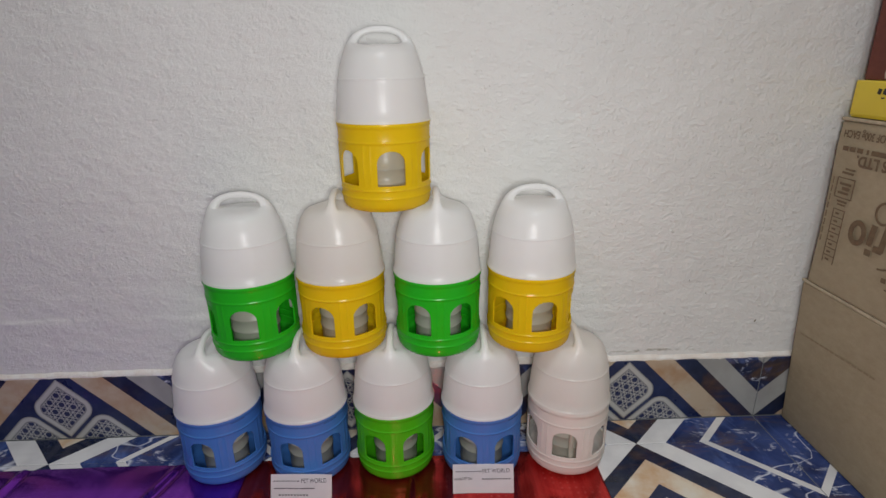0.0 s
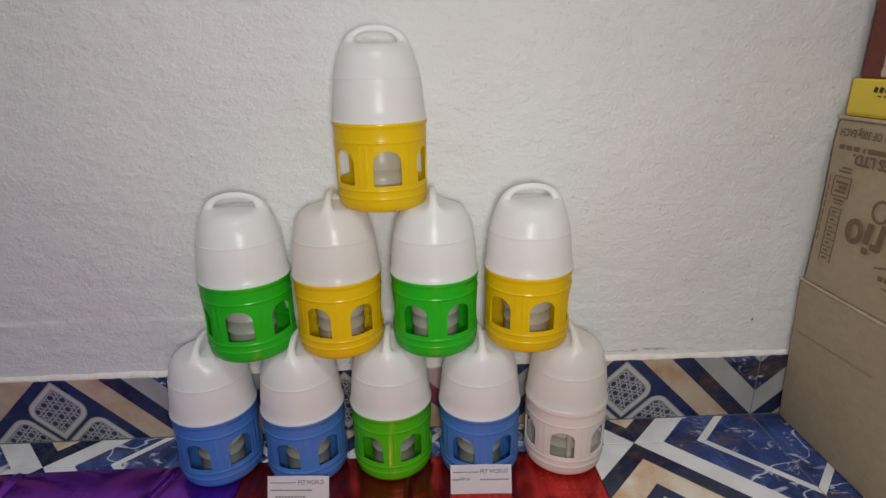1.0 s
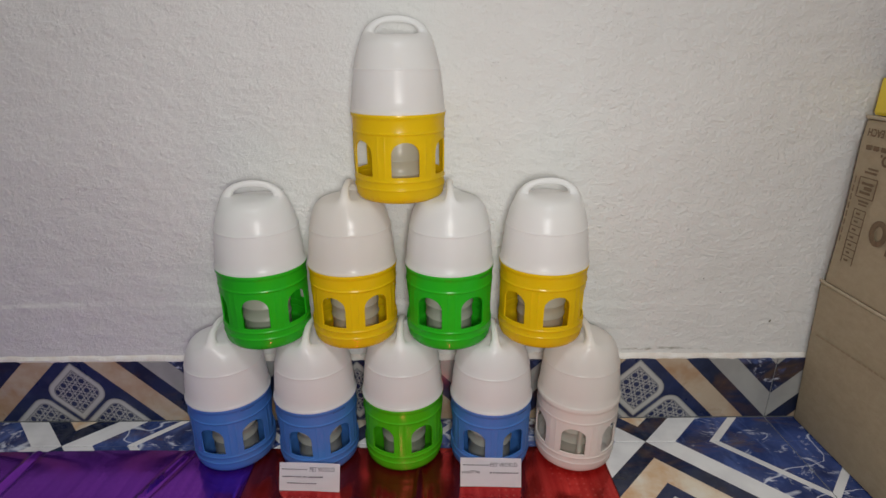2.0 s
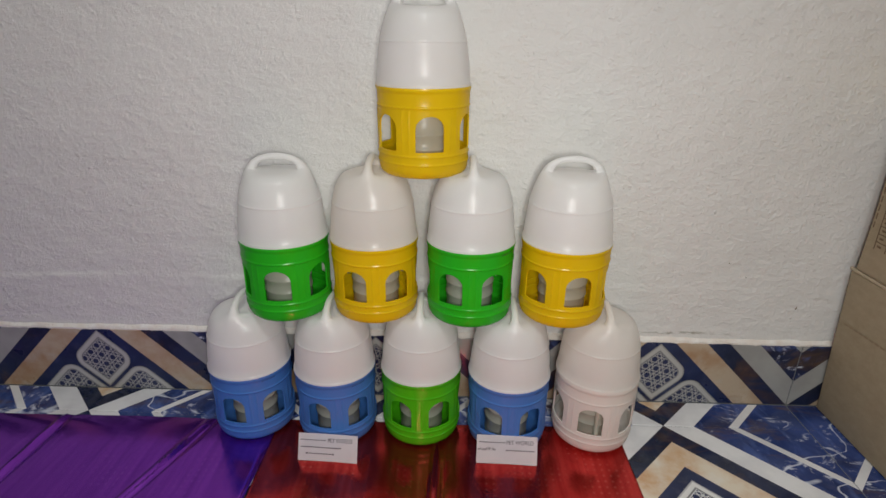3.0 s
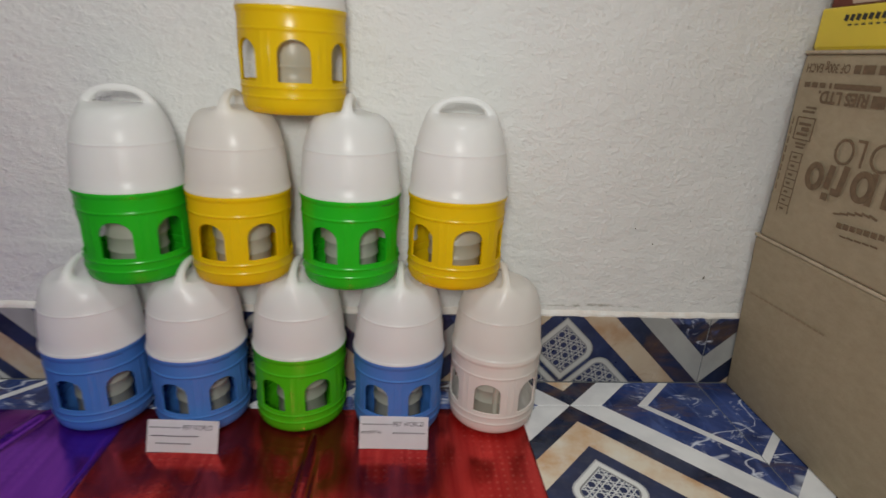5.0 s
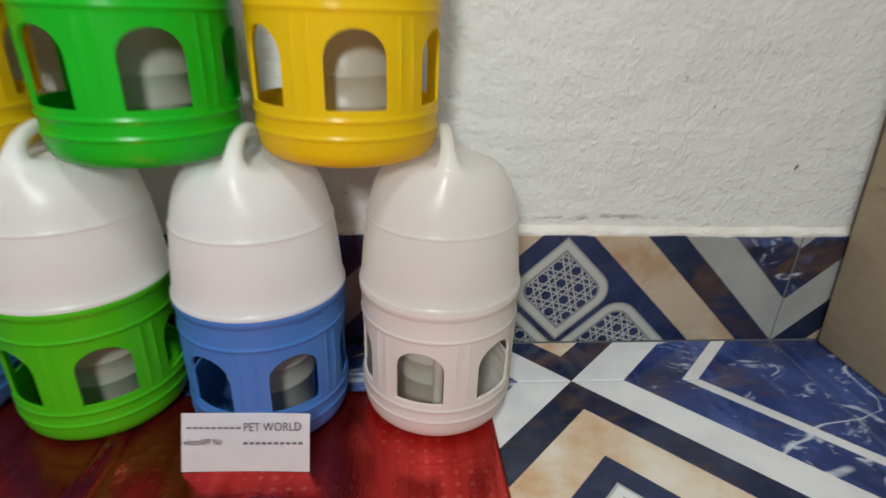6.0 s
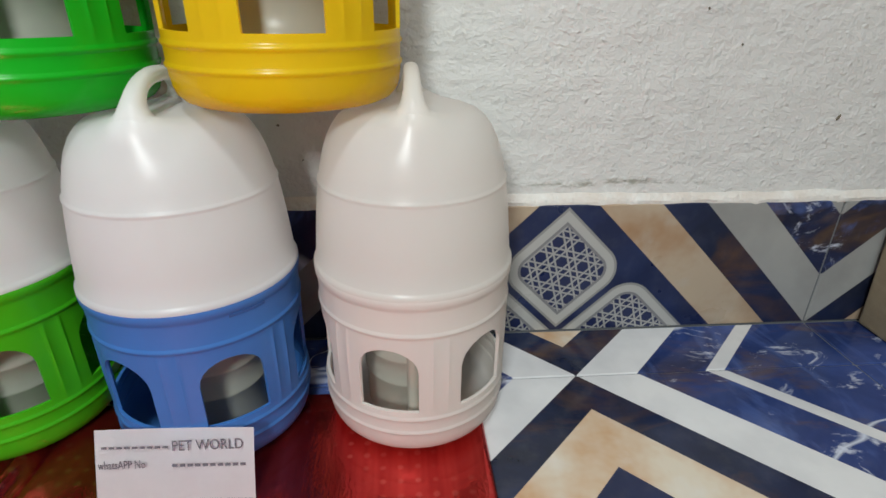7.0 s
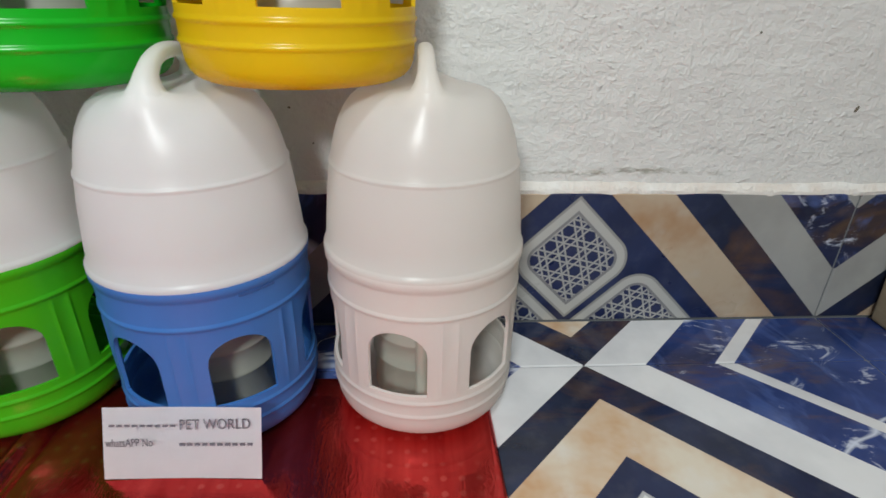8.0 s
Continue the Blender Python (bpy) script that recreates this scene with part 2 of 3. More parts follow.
# ---- mesh helpers ----
def thing(name, label, category, group="", kind="", at=None):
    ob = new(name)
    ob.empty_display_size = 0.02
    if at is not None:
        ob.matrix_world = at
    return tagged(ob, label, category, group, kind)


def mesh_of(name, bm, material, smooth=True):
    bmesh.ops.recalc_face_normals(bm, faces=bm.faces)
    data = bpy.data.meshes.new(name)
    bm.to_mesh(data)
    bm.free()
    data.materials.append(material)
    for f in data.polygons:
        f.use_smooth = smooth
    if smooth:
        data.set_sharp_from_angle(angle=radians(50))
    return data


def part(name, bm, material, parent=None, label="", m=None, smooth=True):
    ob = new(name, mesh_of(name, bm, material, smooth))
    if parent is not None:
        ob.parent = parent
    if m is not None:
        ob.matrix_basis = m
    return tagged(ob, label)


def block(x0, x1, y0, y1, z0, z1, bevel=0.0, segments=2):
    bm = bmesh.new()
    m = Matrix.LocRotScale(((x0 + x1) / 2, (y0 + y1) / 2, (z0 + z1) / 2), None, (x1 - x0, y1 - y0, z1 - z0))
    bmesh.ops.create_cube(bm, size=1, matrix=m)
    if bevel:
        bmesh.ops.bevel(bm, geom=bm.edges[:], offset=bevel, segments=segments, profile=0.6, affect="EDGES")
    return bm


def lathe(profile, steps=72, closed=False):
    """Turns (z, r) pairs round the z axis; r = 0 closes an end."""
    bm = bmesh.new()
    rings = []
    for z, r in profile:
        if r == 0:
            rings.append([bm.verts.new((0, 0, z))])
        else:
            rings.append([bm.verts.new((r * math.cos(2 * math.pi * i / steps), r * math.sin(2 * math.pi * i / steps), z)) for i in range(steps)])
    pairs = list(zip(rings, rings[1:])) + ([(rings[-1], rings[0])] if closed else [])
    for a, b in pairs:
        for i in range(steps):
            j = (i + 1) % steps
            if len(a) == 1:
                bm.faces.new((a[0], b[j], b[i]))
            elif len(b) == 1:
                bm.faces.new((a[i], a[j], b[0]))
            else:
                bm.faces.new((a[i], a[j], b[j], b[i]))
    return bm


def lettering(name, text, size, material, parent, m, label="", stretch=1.0, bold=0.0):
    curve = bpy.data.curves.new(name, "FONT")
    curve.body, curve.size, curve.extrude, curve.offset = text, size, 0.00005, size * bold
    curve.align_x, curve.align_y = "LEFT", "BOTTOM_BASELINE"
    holder = bpy.data.objects.new(name, curve)
    scene.collection.objects.link(holder)
    data = bpy.data.meshes.new_from_object(holder.evaluated_get(bpy.context.evaluated_depsgraph_get()))
    bpy.data.objects.remove(holder)
    data.materials.clear()
    data.materials.append(material)
    ob = new(name, data)
    ob.parent = parent
    ob.matrix_basis = m @ Matrix.Diagonal((stretch, 1, 1, 1))
    return tagged(ob, label)


# ---- the room ----
SKIRT = 0.101          # height of the tile skirting
TILE_SIDE = 0.396
TILE_X, JOINT_Y = 0.36, -0.0530   # middle of one tile column; joint that runs along the wall
WALL_Y = 0.005


def wall_grid(name, x0, x1, z0, z1, y, label):
    """The back wall: a thick slab whose face rolls gently, with the low crease left by the mason's float."""
    bm = bmesh.new()
    nx = 260
    levels = [z0 + (0.30 - z0) * j / 80 for j in range(80)] + [0.30 + (z1 - 0.30) * (j / 90) ** 1.4 for j in range(91)]
    rows = []
    for z in levels:
        row = []
        for i in range(nx + 1):
            x = x0 + (x1 - x0) * i / nx
            d = 0.0028 * noise.noise(Vector((x * 2.2, z * 2.6, 3.1))) + 0.0012 * noise.noise(Vector((x * 9, z * 9, 7.7)))
            d += 0.0006 * noise.noise(Vector((x * 24, z * 30, 1.7)))
            ledge = 0.189 + 0.009 * noise.noise(Vector((x * 4.0, 1.3, 9.0))) + 0.0015 * noise.noise(Vector((x * 25, 2.3, 9.0)))
            below = min(1.0, max(0.0, (ledge - z) / 0.005))
            d -= 0.0022 * below * max(0.0, 1 - max(0.0, ledge - z) / 0.06) * max(0.0, 0.5 - 0.3 * x + 0.9 * noise.noise(Vector((x * 6, z * 8, 2.0))))
            row.append(bm.verts.new((x, y + d, z)))
        rows.append(row)
    for a, b in zip(rows, rows[1:]):
        for i in range(nx):
            bm.faces.new((a[i], a[i + 1], b[i + 1], b[i]))
    border = [e for e in bm.edges if e.is_boundary]
    made = bmesh.ops.extrude_edge_only(bm, edges=border)["geom"]
    back = [v for v in made if isinstance(v, bmesh.types.BMVert)]
    for v in back:
        v.co.y = y + 0.12
    bmesh.ops.contextual_create(bm, geom=[e for e in made if isinstance(e, bmesh.types.BMEdge)])
    ob = part(name, bm, PLASTER)
    return tagged(ob, label, "wall", kind="structure")


wall_grid("wall_north", -1.9, 1.25, SKIRT + 0.002, 2.7, WALL_Y, "white painted rough plaster wall above tiles")
for name, box in (("wall_south", (-2.0, 1.35, -2.72, -2.6, 0, 2.7)), ("wall_west", (-2.02, -1.9, -2.6, 0.12, 0, 2.7)), ("wall_east", (1.25, 1.37, -2.6, 0.12, 0, 2.7))):
    tagged(part(name, block(*box), PLASTER, smooth=False), "plain white painted plaster wall", "wall", kind="structure")
tagged(part("ceiling", block(-2.02, 1.37, -2.72, 0.14, 2.702, 2.8), PLASTER, smooth=False), "plain white painted ceiling", "ceiling", kind="structure")


def wall_chip(x, z, a, b, tilt):
    """A small dark chip in the paint."""
    bm = bmesh.new()
    bmesh.ops.create_icosphere(bm, subdivisions=2, radius=1, matrix=Matrix.Diagonal((a, 0.0008, b, 1)))
    for v in bm.verts:
        v.co *= 1 + 0.3 * noise.noise(v.co * 900)
    ob = part("chip", bm, CHIP, bpy.data.objects["wall_north"], "", pose(x, WALL_Y - 0.0004, z, 0, tilt, 0))
    return ob


for chip in ((0.536, 0.158, 0.0010, 0.0024, 25), (0.432, 0.223, 0.0008, 0.0009, 0), (0.458, 0.203, 0.0006, 0.0008, 10), (0.172, 0.155, 0.0010, 0.0007, 0), (0.185, 0.133, 0.0006, 0.0006, 0)):
    wall_chip(*chip)


def mortar_bead():
    """The uneven lip of white mortar on top of the skirting tiles."""
    bm = bmesh.new()
    n = 420
    x0, x1 = -1.9, 1.25
    rings = []
    for i in range(n + 1):
        x = x0 + (x1 - x0) * i / n
        a = noise.noise(Vector((x * 55, 0.3, 0.1)))
        b = noise.noise(Vector((x * 130, 4.3, 0.1)))
        front = 0.0006 + 0.0009 * a + 0.0007 * b
        low, top = SKIRT - 0.0008 + 0.0013 * b, SKIRT + 0.0075 + 0.0022 * a
        rings.append([bm.verts.new(c) for c in ((x, 0.016, low), (x, front, low), (x, front - 0.0004, (low + top) / 2 - 0.001), (x, front + 0.0036, top - 0.0006), (x, 0.016, top + 0.002))])
    for r, s in zip(rings, rings[1:]):
        for k in range(5):
            bm.faces.new((r[k], r[(k + 1) % 5], s[(k + 1) % 5], s[k]))
    return tagged(part("trim", bm, MORTAR), "rough white mortar lip along the skirting top", "trim", kind="structure")


mortar_bead()


# ---- tanks of water for pigeons ----
WINDOW_HALF = 17.5     # degrees
LOW, SPRING, CROWN = 0.0315, 0.0560, 0.0700


def base_mesh():
    """The coloured lower part: ringed shell with six arched openings and a dish floor."""
    lower = [(0.0, 0.040), (0.0006, 0.0445), (0.0020, 0.0475), (0.0045, 0.0499), (0.0080, 0.0512), (0.0125, 0.0518), (0.0152, 0.0520), (0.0158, 0.0521), (0.0164, 0.0528),
             (0.0176, 0.0529), (0.0184, 0.0522), (0.0190, 0.0521), (0.0244, 0.0521), (0.0250, 0.0522), (0.0256, 0.0529), (0.0268, 0.0530), (0.0276, 0.0523), (0.0284, 0.0522), (LOW, 0.0522)]
    upper = [(0.0740, 0.0522), (0.0765, 0.0522), (0.0772, 0.0523), (0.0779, 0.0530), (0.0791, 0.0531), (0.0799, 0.0524), (0.0806, 0.0523), (0.0920, 0.0526), (0.0938, 0.0529),
             (0.0946, 0.0535), (0.0985, 0.0537), (0.0995, 0.0533)]
    w = WINDOW_HALF
    angles = []
    for k in range(6):
        for a in (-30, -26.5, -25.5, -24.5, -23, -w, -16.6, -14.6, -11.5, -8, -4, 0, 4, 8, 11.5, 14.6, 16.6, w, 23, 24.5, 25.5, 26.5):
            angles.append((k * 60 + a, a))
    bm = bmesh.new()

    def vert(deg, z, r):
        return bm.verts.new((r * math.sin(radians(deg)), -r * math.cos(radians(deg)), z))

    columns = []
    for deg, a in angles:
        flute = 0.0006 if abs(abs(a) - 25.5) < 0.3 else 0.0
        inside = abs(a) <= w + 0.01
        crown = SPRING + (CROWN - SPRING) * math.sqrt(max(0.0, 1 - (a / w) ** 2)) if inside else SPRING
        col = {"low": [vert(deg, z, r) for z, r in lower], "crown": vert(deg, crown, 0.0522 + flute), "a": a}
        if flute:
            v = col["low"][-1]
            v.co.x, v.co.y = v.co.x * 1.005, v.co.y * 1.005
        col["up"] = [vert(deg, z, r + (flute if i == 0 else 0)) for i, (z, r) in enumerate(upper)]
        columns.append(col)
    for c, d in zip(columns, columns[1:] + columns[:1]):
        for i in range(len(lower) - 1):
            bm.faces.new((c["low"][i], d["low"][i], d["low"][i + 1], c["low"][i + 1]))
        for i in range(len(upper) - 1):
            bm.faces.new((c["up"][i], d["up"][i], d["up"][i + 1], c["up"][i + 1]))
        bm.faces.new((c["crown"], d["crown"], d["up"][0], c["up"][0]))
        if not (abs(c["a"]) <= w + 0.01 and abs(d["a"]) <= w + 0.01):
            bm.faces.new((c["low"][-1], d["low"][-1], d["crown"], c["crown"]))
    bm.faces.new([c["low"][0] for c in columns])
    bmesh.ops.recalc_face_normals(bm, faces=bm.faces)
    bmesh.ops.solidify(bm, geom=bm.faces[:], thickness=0.0018)
    return bm


TANK_PROFILE = [(0.0965, 0.0490), (0.0970, 0.0522), (0.0980, 0.0534), (0.0992, 0.0537), (0.1006, 0.0536), (0.1018, 0.0528), (0.1026, 0.0522), (0.113, 0.0514), (0.126, 0.0502), (0.138, 0.0487),
                (0.1428, 0.0480), (0.1436, 0.0480), (0.1442, 0.0483), (0.1450, 0.0483), (0.1456, 0.0477), (0.1464, 0.0473), (0.152, 0.0462), (0.159, 0.0444), (0.165, 0.0423), (0.1705, 0.0394),
                (0.1745, 0.0364), (0.1772, 0.0330), (0.1788, 0.0290), (0.1797, 0.0240), (0.1801, 0.017)]
PLATEAU = 0.1801


def tank_mesh():
    """The tank; its shoulder rises in two soft saddles where the grip's feet grow out of it."""
    bottom = [(0.0700, 0.030), (0.0745, 0.042), (0.0900, 0.0478)]
    bm = lathe([(0.0700, 0)] + bottom + TANK_PROFILE + [(PLATEAU + 0.0002, 0)], 120)
    levels, lift, out = (0.160, 0.165, 0.1705, 0.1745, 0.1772, 0.1788, 0.1797, 0.1801), (0, 0.0002, 0.0010, 0.0024, 0.0046, 0.0056, 0.0024, 0), (0, 0.0002, 0.0008, 0.0020, 0.0030, 0.0036, 0.0020, 0)
    for v in bm.verts:
        r = math.hypot(v.co.x, v.co.y)
        if v.co.z > 0.160 and r > 0.0165:
            k = math.exp(-(v.co.y / 0.0110) ** 2)
            grow = 1 + k * float(np.interp(v.co.z, levels, out)) / r
            v.co = (v.co.x * grow, v.co.y * grow, v.co.z + k * float(np.interp(v.co.z, levels, lift)))
    return bm


def handle_mesh():
    """The grip: an arch that carries on the bullet shape of the tank, with a finger slot."""
    bm = bmesh.new()
    n, steps = 44, 16
    rings = []
    for i in range(n + 1):
        t = math.pi * (1.0 - i / n)
        c, s = math.cos(t), math.sin(t)
        outer = Vector((0.0372 * c, 0, 0.1738 + 0.0254 * s ** 0.90))
        inner = Vector((0.0240 * math.copysign(abs(c) ** 0.7, c), 0, PLATEAU - 0.0030 + 0.0150 * s ** 0.8))
        ring = []
        for k in range(steps):
            a = 2 * math.pi * k / steps
            p = (outer + inner) / 2 + (outer - inner) / 2 * math.copysign(abs(math.cos(a)) ** 0.75, math.cos(a))
            flare = 0.0034 + 0.0065 * math.exp(-max(0.0, p.z - PLATEAU) / 0.0050)
            y = flare * math.copysign(abs(math.sin(a)) ** 0.85, math.sin(a))
            if abs(p.x) > 0.024:
                p.x = math.copysign(math.sqrt(p.x ** 2 - min(y * y, p.x ** 2 * 0.8)), p.x)
            ring.append(bm.verts.new((p.x, y, p.z)))
        rings.append(ring)
    for r, q in zip(rings, rings[1:]):
        for k in range(steps):
            bm.faces.new((r[k], r[(k + 1) % steps], q[(k + 1) % steps], q[k]))
    bm.faces.new(rings[0])
    bm.faces.new(rings[-1])
    return bm


def neck_mesh():
    return lathe([(0.0040, 0), (0.0040, 0.0285), (0.0280, 0.0285), (0.0290, 0.0296), (0.0305, 0.0296), (0.0315, 0.0287), (0.0440, 0.0287), (0.0450, 0.0297),
                  (0.0465, 0.0297), (0.0475, 0.0287), (0.0600, 0.0280), (0.0690, 0.0270), (0.0690, 0)], 48)


def seam_mesh():
    """The shallow lock slot under the rim, built as a thin strip that stands for its shade."""
    bm = bmesh.new()
    rows = []
    for i in range(9):
        a = radians(-10 + 20 * i / 8)
        row = []
        for z in (0.0918, 0.0932):
            for r in (0.0522, 0.0530):
                row.append(bm.verts.new((r * math.sin(a), -r * math.cos(a), z)))
        rows.append(row)
    for r, s in zip(rows, rows[1:]):
        for i, j in ((0, 1), (1, 3), (3, 2), (2, 0)):
            bm.faces.new((r[i], r[j], s[j], s[i]))
    bm.faces.new((rows[0][0], rows[0][1], rows[0][3], rows[0][2]))
    bm.faces.new((rows[-1][0], rows[-1][1], rows[-1][3], rows[-1][2]))
    return bm


def tube_mesh():
    bm = lathe([(0.0040, 0), (0.0040, 0.0034), (0.0670, 0.0034), (0.0670, 0)], 16)
    bmesh.ops.translate(bm, verts=bm.verts, vec=(0, -0.0345, 0))
    return bm


BASE, TANK, HANDLE, NECK, SEAM = base_mesh, tank_mesh, handle_mesh, neck_mesh, seam_mesh
MADE = {}
SCALE = (0.983, 0.983, 0.976)


def shared(key, build, material):
    if key not in MADE:
        bm = build()
        bmesh.ops.scale(bm, vec=SCALE, verts=bm.verts)
        MADE[key] = mesh_of(key[0], bm, material)
    return MADE[key]


def drinker(label, x, y, z, turn, handle_turn, base_material, tank_material=None, slot_turn=None, lean=(0, 0)):
    """turn: degrees by which the middle of an opening stands to the right of the wall's normal."""
    tank_material = tank_material or WHITE_PE
    top = thing("pigeon_drinker", label, "bird drinker", "stacked pigeon drinkers", at=pose(x, y, z, lean[0], lean[1], 0))

    def child(name, build, material, deg, parent, note=""):
        ob = new(name, shared((name, material.name), build, material))
        ob.parent = parent
        ob.matrix_basis = pose(0, 0, 0, 0, 0, deg)
        return tagged(ob, note)

    base = child("base", BASE, base_material, turn, top)
    tank = child("tank", TANK, tank_material, handle_turn, top, "milky white plastic tank")
    child("handle", HANDLE, tank_material, 0, tank)
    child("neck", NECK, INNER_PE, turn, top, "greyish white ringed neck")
    if base_material is CLEAR_PE:
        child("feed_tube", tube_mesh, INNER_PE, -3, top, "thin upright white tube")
    if slot_turn is not None:
        child("slot", SEAM, BLUE_SLOT_SHADE if base_material is BLUE_PE else GREEN_SLOT_SHADE, slot_turn - turn, base, "narrow lock slot, its shade drawn as a dark strip")
    return top


ROW_1, ROW_2, ROW_3 = 0.0045, 0.1808, 0.3545
eye_x, eye_y = 0.072, -0.667


def facing(x, y, seen):
    return math.degrees(math.atan2(eye_x - x, y - eye_y)) + seen


def stack():
    rows = [
        ("blue", -0.2042, -0.0627, ROW_1, 25, 90, BLUE_PE, WHITE_PE, 20),
        ("blue", -0.0895, -0.0685, ROW_1, 30, 90, BLUE_PE, WHITE_PE, 30),
        ("bright green", 0.0237, -0.0648, ROW_1, 27, 90, LIME_PE, WHITE_PE, None),
        ("blue", 0.1382, -0.0738, ROW_1, 37, 90, BLUE_PE, WHITE_PE, 50),
        ("clear", 0.2526, -0.0700, ROW_1 + 0.0012, 0, 90, CLEAR_PE, CLEAR_PE, None),
        ("green", -0.1420, -0.0610, ROW_2, -16, 4, GREEN_PE, WHITE_PE, None),
        ("yellow", -0.0328, -0.0602, ROW_2, 29, 90, YELLOW_PE, CLEAR_PE, None),
        ("green", 0.0836, -0.0660, ROW_2 + 0.0010, 33, 90, GREEN_PE, WHITE_PE, 52),
        ("yellow", 0.1966, -0.0672, ROW_2 + 0.0036, 22, 0, YELLOW_PE, WHITE_PE, None),
        ("yellow", 0.0264, -0.0475, ROW_3, 7, 0, YELLOW_PE, WHITE_PE, None),
    ]
    for colour, x, y, z, seen, grip, base, tank, slot in rows:
        if colour == "clear":
            label = "all-translucent white plastic pigeon drinker on red foil cloth"
        elif z < ROW_2:
            label = f"white pigeon drinker with {colour} windowed base on foil cloth"
        elif z < ROW_3:
            label = f"white pigeon drinker with {colour} windowed base atop two others"
        else:
            label = "white pigeon drinker with yellow windowed base crowning the stack"
        turn = facing(x, y, seen)
        drinker(label, x, y, z, turn, grip, base, tank, None if slot is None else facing(x, y, slot))


stack()


# ---- cloths ----
def cloth(name, x0, x1, y0, y1, thick, material, label, creases, wave):
    """A folded cloth lying on the floor, with soft creases that run towards the room, and a rounded hem."""
    bm = bmesh.new()
    nx, ny = 300, 90
    top, bottom = [], []
    for j in range(ny + 1):
        y = y0 + (y1 - y0) * j / ny
        rt, rb = [], []
        for i in range(nx + 1):
            f = i / nx
            x = x0 + (x1 - x0) * f
            xs = x + wave * noise.noise(Vector((y * 6, x0 * 3, 0.0))) * (1 if i in (0, nx) else 0.6)
            ys = y + 0.003 * noise.noise(Vector((x * 7, y0, 4.0))) * (1 if j in (0, ny) else 0.3)
            h = thick + 0.0004 * noise.noise(Vector((x * 30, y * 9, 2.0)))
            for at, slope in creases:
                line = at + slope * (y - y1)
                h += 0.0034 * math.exp(-((x - line) / 0.0030) ** 2) - 0.0020 * math.exp(-((x - line - 0.008) / 0.004) ** 2)
            edge = min(i, nx - i) / 2.0
            edge = min(edge, min(j, ny - j) / 2.0, 1.0)
            h *= 0.45 + 0.55 * math.sqrt(edge)
            rt.append(bm.verts.new((xs, ys, max(h, 0.0012))))
            rb.append(bm.verts.new((xs, ys, 0.0006)))
        top.append(rt)
        bottom.append(rb)
    for a, b, c, d in zip(top, top[1:], bottom, bottom[1:]):
        for i in range(nx):
            bm.faces.new((a[i], a[i + 1], b[i + 1], b[i]))
            bm.faces.new((c[i], d[i], d[i + 1], c[i + 1]))
    for j in range(ny):
        for i in (0, nx):
            bm.faces.new((top[j][i], top[j + 1][i], bottom[j + 1][i], bottom[j][i]))
    for i in range(nx):
        for j in (0, ny):
            bm.faces.new((top[j][i], top[j][i + 1], bottom[j][i + 1], bottom[j][i]))
    return tagged(part(name, bm, material), label, "cloth")


cloth("purple_cloth", -1.0, -0.1735, -0.80, -0.066, 0.0040, PURPLE, "shiny purple foil-woven cloth creased on the tiled floor", ((-0.4735, 0.05), (-0.267, 0.32), (-0.68, 0.05)), 0.003)
cloth("red_cloth", -0.1720, 0.2925, -0.80, -0.064, 0.0045, RED, "shiny red foil-woven cloth spread on the tiled floor", ((0.045, 0.02),), 0.003)


# ---- cards ----
def note_card(x, y, width, height, turn, lines, label):
    """A folded paper card that leans on a drinker; writing as bars where it is private or cannot be read."""
    card = thing("note_card", label, "paper card", "handwritten cards", at=pose(x, y, 0.0050, -20.5, 0, turn))
    bm = bmesh.new()
    n = 10
    rows = []
    for j in range(n + 1):
        v = j / n
        rows.append([bm.verts.new((width * (i / n - 0.5), 0.0010 * math.sin(math.pi * i / n) + 0.0006 * v * v, height * v)) for i in range(n + 1)])
    for a, b in zip(rows, rows[1:]):
        for i in range(n):
            bm.faces.new((a[i], a[i + 1], b[i + 1], b[i]))
    bmesh.ops.solidify(bm, geom=bm.faces[:], thickness=0.0004)
    part("sheet", bm, PAPER, card)
    flat = pose(0, -0.0006, 0, 90, 0, 0)
    for kind, text, u, v, w, h in lines:
        if kind == "bar":
            b = block(0, w, 0, h, 0, 0.00012)
            part("writing", b, INK, card, "row of illegible grey handwriting", flat @ pose(u - width / 2, v, 0, 0, 0, 0.8), smooth=False)
        else:
            lettering("writing", text, h * 1.35, INK, card, flat @ pose(u - width / 2, v, 0, 0, 0, 1.0), "grey handwritten capitals", w)
    return card


def dashes(u, v, lengths, h, gap=0.0011):
    rows = []
    for n in lengths:
        rows.append(("bar", "", u, v, n, h))
        u += n + gap
    return rows


FIRST = [("text", "PET WORLD", 0.0375, 0.0245, 0.74, 0.0056)] + dashes(0.0035, 0.0262, (0.0026,) * 9, 0.0011, 0.0010)
note_card(-0.0892, -0.1440, 0.0750, 0.0345, -3.0, FIRST + dashes(0.004, 0.0172, (0.016, 0.007, 0.005, 0.019), 0.0011) + dashes(0.010, 0.0092, (0.0026,) * 10, 0.0014),
          "small white paper card with three pencilled rows leaning on a drinker")
SECOND = [("text", "PET WORLD", 0.0365, 0.0252, 0.84, 0.0054)] + dashes(0.0035, 0.0266, (0.0026,) * 9, 0.0011, 0.0010)
note_card(0.1345, -0.1395, 0.0755, 0.0357, -2.0, SECOND + [("text", "whatsAPP No", 0.0015, 0.0166, 0.70, 0.0042)] + dashes(0.0365, 0.0172, (0.0026,) * 10, 0.0014, 0.0010),
          "small white paper card with two pencilled rows leaning on a drinker")


